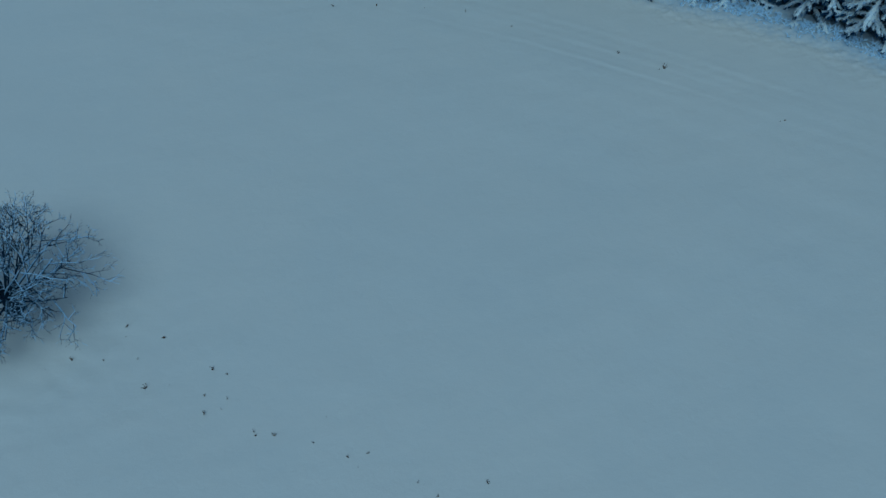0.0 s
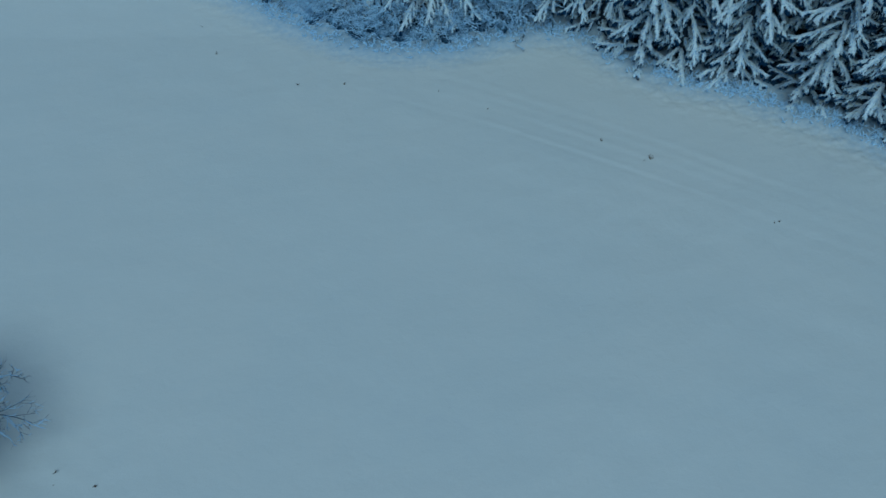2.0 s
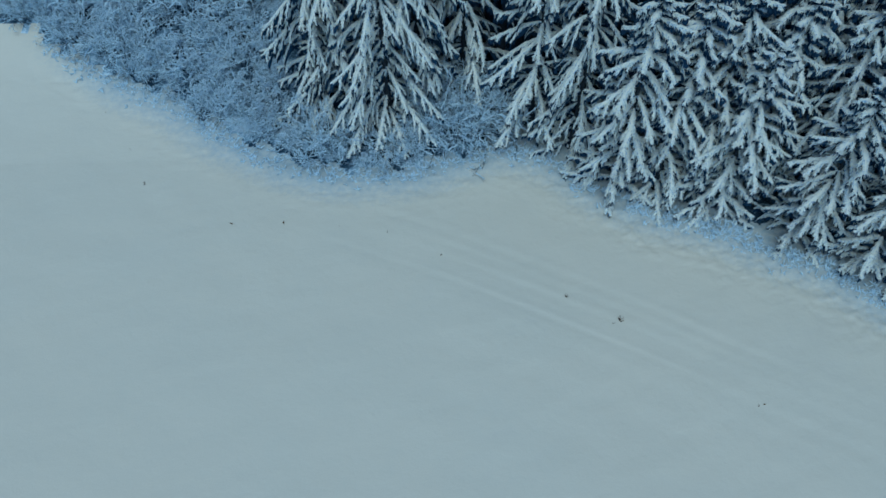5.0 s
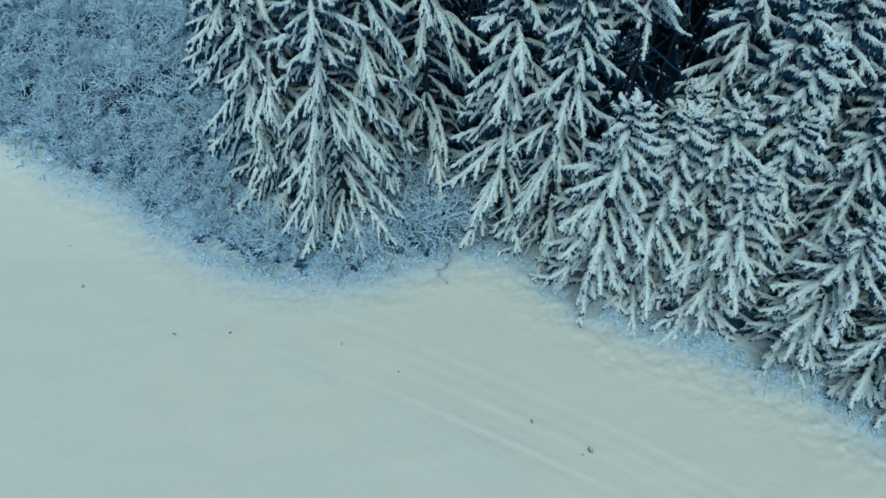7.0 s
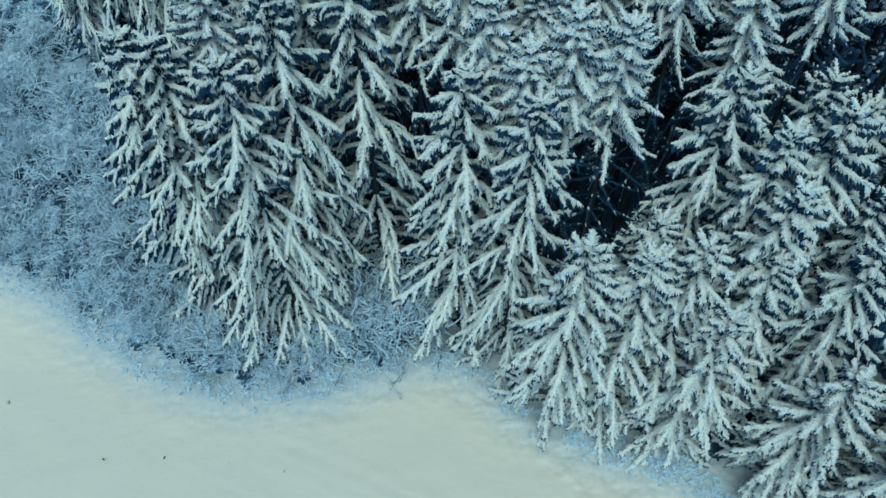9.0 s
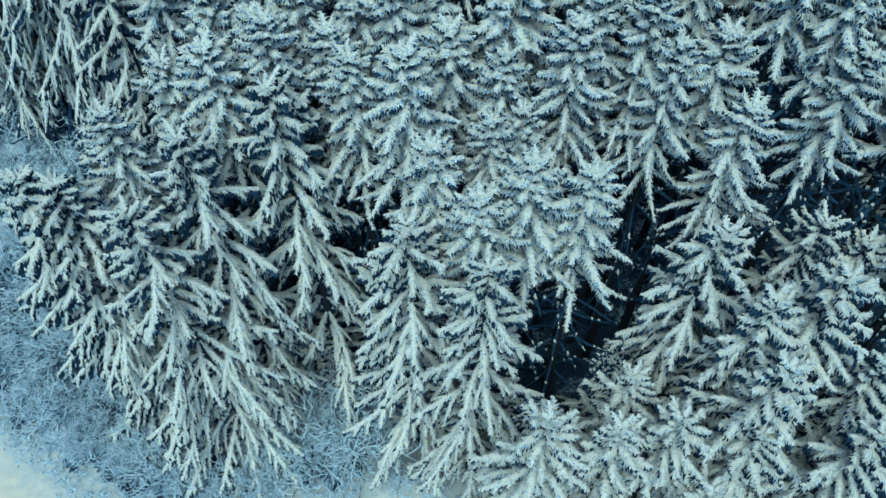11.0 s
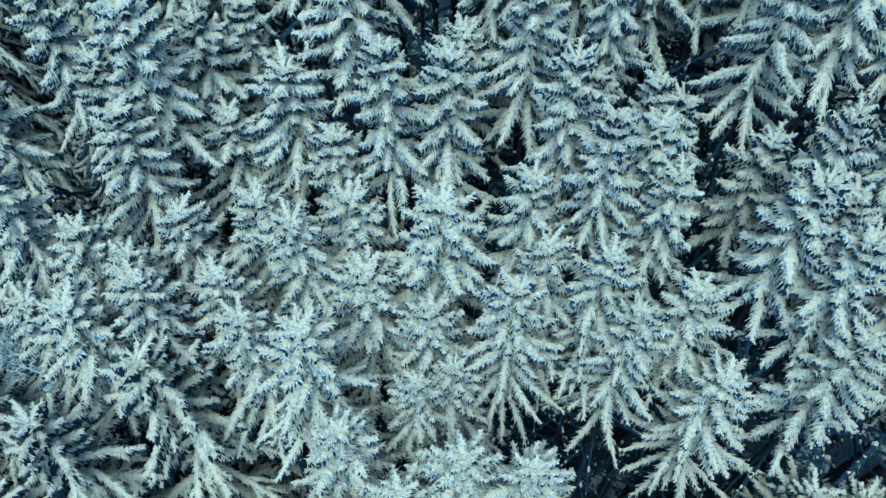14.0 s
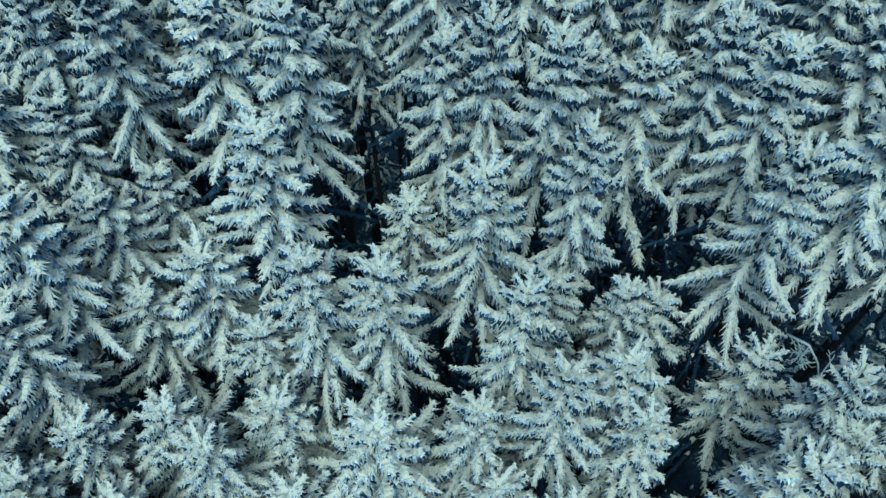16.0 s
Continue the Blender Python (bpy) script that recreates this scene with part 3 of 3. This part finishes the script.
for x, y, inside in bushes:
    size = -inside if inside < 0 else shrub_rnd.uniform(0.5, 0.75) if inside < 2.2 else shrub_rnd.uniform(0.75, 1.25)
    m = Matrix.Translation((x, y, ground_z(x, y))) @ Matrix.Rotation(shrub_rnd.uniform(0, 6.28), 4, "Z") @ Matrix.Diagonal((size, size, size * shrub_rnd.uniform(0.8, 1.1), 1))
    ob = shrub_kinds[shrub_rnd.randrange(4)]
    if ob.name in used:
        copy_thing(ob, m)
    else:
        used.add(ob.name)
        ob.matrix_basis = m


def build_lone_tree(x, y):
    """A broad round-crowned bare tree whose short trunk forks into strong crooked limbs."""
    rnd = random.Random(77)
    root = new("bare_tree")
    root.matrix_basis = Matrix.Translation((x, y, ground_z(x, y)))
    tagged(root, "leafless round-crowned tree with dark twigs dusted by snow on the field", "bare tree")
    trunk, wood, rime = Soup(), Soup(), Soup()
    trunk.tube([Vector((0, 0, -0.3)), Vector((0, 0, 0.5)), Vector((0.1, 0, 1.2)), Vector((0.12, 0.08, 1.9))], [0.50, 0.38, 0.32, 0.24], 8)
    limbs = 38
    for i in range(limbs):
        a = i * 2.39996 + 0.4
        e = math.asin(0.27 + 0.70 * (i + 0.5) / limbs)
        d = Vector((math.cos(a) * math.cos(e), math.sin(a) * math.cos(e), math.sin(e)))
        foot = Vector((0.1, 0.05, 0.9 + 0.9 * math.sin(e)))
        reach = 4.0 * math.cos(e) ** 2 + 4.4 * math.sin(e) ** 2
        grow_twigs(rnd, wood, rime, foot, d, reach * rnd.uniform(0.92, 1.02), 0.072, 4, 0.30, 0.012, 4, 0.15, 0.010)
    part("trunk", trunk, TWIG_BARK, root)
    part("crown", wood, TWIG_BARK, root, "dense crown of dark bare branches")
    tagged(part("rime", rime, FROST, root, "thin snow on the upper side of the branches"), kind="stuff")


build_lone_tree(-22.5, 21.1)


def build_leaning_trunk(tip, low):
    """A dead trunk that leans among the crowns, snow along its upper side; its foot stands on the ground."""
    tip, low = Vector(tip), Vector(low)
    foot = low.copy()
    way = (low - tip).normalized()
    while foot.z > ground_z(foot.x, foot.y) - 0.3:
        way = (way + Vector((0, 0, -0.02))).normalized()
        foot = foot + way * 0.3
    root = new("leaning_trunk")
    root.matrix_basis = Matrix.Translation(foot)
    tagged(root, "dead leaning tree trunk with snow along its upper side", "dead tree")
    pts = [(foot.lerp(low, k / 5) - foot) for k in range(5)] + [low - foot, tip - foot]
    wood, snow = Soup(), Soup()
    wood.tube(pts, [0.19, 0.18, 0.17, 0.16, 0.15, 0.14, 0.09], 8)
    fine = [pts[5].lerp(pts[6], k / 14 * 1.0) for k in range(15)]
    rnd = random.Random(41)
    snow.tube(fine, [rnd.uniform(0.10, 0.15) * (1 - 0.03 * k) for k in range(15)], 6, 0.09, 0.8)
    part("trunk", wood, BARK, root)
    tagged(part("snow", snow, SNOW, root, "snow on the trunk"), kind="stuff")


def build_bent_sapling(arc):
    """A thin bare stem that arches over under its load of rime."""
    arc = [Vector(p) for p in arc]
    foot = Vector((arc[0].x - 0.6, arc[0].y + 0.5, 0))
    foot.z = ground_z(foot.x, foot.y) - 0.2
    root = new("bent_sapling")
    root.matrix_basis = Matrix.Translation(foot)
    tagged(root, "thin bare sapling arched over and coated with rime", "sapling")
    stem = [Vector((0, 0, 0)), (arc[0] - foot) * 0.4 + Vector((-0.1, 0.1, 0)), (arc[0] - foot) * 0.8, arc[0] - foot] + [p - foot for p in arc[1:]]
    wood, rime = Soup(), Soup()
    wood.tube(stem, [0.06, 0.05, 0.04, 0.035, 0.028, 0.022, 0.014][:len(stem)], 5)
    rime.tube(stem[2:], [0.05, 0.05, 0.045, 0.035, 0.02][:len(stem) - 2], 5, 0.02, 0.9)
    rnd = random.Random(43)
    for k in range(3, len(stem) - 1):
        for _ in range(3):
            q = stem[k].lerp(stem[k + 1], rnd.random())
            d = Vector((rnd.uniform(-1, 1), rnd.uniform(-1, 1), rnd.uniform(-0.9, 0.2)))
            grow_twigs(rnd, wood, rime, q, d, rnd.uniform(0.5, 1.0), 0.014, 2, 0.9, -0.05, 3, 0.3, 0.018)
    part("stem", wood, TWIG_BARK, root)
    tagged(part("rime", rime, FROST, root, "white rime on the stem"), kind="stuff")


build_leaning_trunk((23.8, 72.3, 18.0), (22.0, 72.0, 15.4))
build_bent_sapling([(27.1, 68.9, 20.8), (27.5, 68.4, 21.1), (27.9, 68.1, 20.5), (28.4, 67.8, 19.0)])


# ---- dry stalks that stick out of the snow ----
def make_stalk(seed):
    rnd = random.Random(seed)
    soup = Soup()
    for _ in range(rnd.randint(2, 4)):
        a, l = rnd.uniform(0, 6.28), rnd.uniform(0.16, 0.38)
        p = Vector((rnd.uniform(-0.1, 0.1), rnd.uniform(-0.06, 0.06), -0.05))
        tip = p + Vector((math.cos(a) * l * 0.5, math.sin(a) * l * 0.5, l))
        soup.tube([p, p.lerp(tip, 0.6) + Vector((0, 0, 0.04)), tip], [0.026, 0.022, 0.012], 4)
        soup.tube([tip - Vector((0, 0, 0.02)), tip + Vector((0.03, 0.02, 0.03)), tip + Vector((0.06, 0.02, 0.02))], [0.012, 0.035, 0.008], 4)
    ob = new("dry_stalk", soup.mesh("dry_stalk", STALK))
    return tagged(ob, "withered brown weed stalks sticking out of the snow", "dry plant", "dry stalks on the field")


STALKS_FIELD = [(-8.08, 48.45), (-4.87, 48.5), (14.86, 40.9), (14.5, 40.75), (21.3, 35.5), (21.6, 35.6), (-14.2, 51.95), (-1.34, 48.14), (1.62, 47.64), (4.89, 45.81), (12.02, 42.61), (-18.33, 58.56), (-15.87, 55.1)]
STALKS_TREE = [(-14.33, 19.4), (-16.43, 20.1), (-16.31, 19.47), (-15.38, 18.09), (-17.08, 18.04), (-18.72, 18.05), (-19.89, 17.56), (-11.5, 17.51), (-10.71, 17.21), (-14.57, 16.43), (-13.49, 16.61), (-10.48, 15.81), (-11.62, 16.0), (-11.49, 14.98), (-10.67, 15.25), (-8.93, 14.04), (-8.83, 13.86), (-7.94, 13.83), (-5.57, 14.8), (-6.07, 13.47), (-4.4, 12.75), (-3.49, 12.94), (-3.89, 12.22), (-1.13, 11.49), (-0.23, 10.82), (1.99, 11.43), (-22.21, 18.2)]
stalk_kinds = [make_stalk(500 + k) for k in range(4)]
stalk_rnd = random.Random(3)
for i, (x, y) in enumerate(STALKS_FIELD + STALKS_TREE):
    k = 0.9 * stalk_rnd.uniform(0.7, 1.15) * (1.0 if i in (0, 1, 2, 13, 20, 22) else 0.7)
    m = Matrix.Translation((x, y, ground_z(x, y))) @ Matrix.Rotation(stalk_rnd.uniform(0, 6.28), 4, "Z") @ Matrix.Diagonal((k, k, k, 1))
    ob = stalk_kinds[i % 4]
    if i < 4:
        ob.matrix_basis = m
    else:
        copy_thing(ob, m)


# ---- frosted grass along the edge ----
def build_grass():
    rnd = random.Random(21)
    soup = Soup()
    made = 0
    while made < 1000:
        x = rnd.uniform(-24, 34)
        y = float(edge_y(x)) - rnd.uniform(-1.2, 2.4) ** 1
        gap = float(edge_gap(np.array(x), np.array(y)))
        if rnd.random() > math.exp(-((gap + 0.2) / 0.7) ** 2) or (x < 9 and rnd.random() < 0.5):
            continue
        made += 1
        foot = Vector((x, y, ground_z(x, y) + 0.02))
        for _ in range(rnd.randint(3, 6)):
            a, l = rnd.uniform(0, 6.28), rnd.uniform(0.18, 0.45)
            tip = foot + Vector((math.cos(a) * l * 0.8, math.sin(a) * l * 0.8, l * rnd.uniform(0.4, 0.9)))
            soup.tube([foot, foot.lerp(tip, 0.6) + UP * 0.07, tip], [0.03, 0.03, 0.008], 3, cap=False)
    tagged(new("frosted_grass", soup.mesh("frosted_grass", FROST)), "frosted grass tufts along the edge of the wood", "grass", kind="stuff")


build_grass()
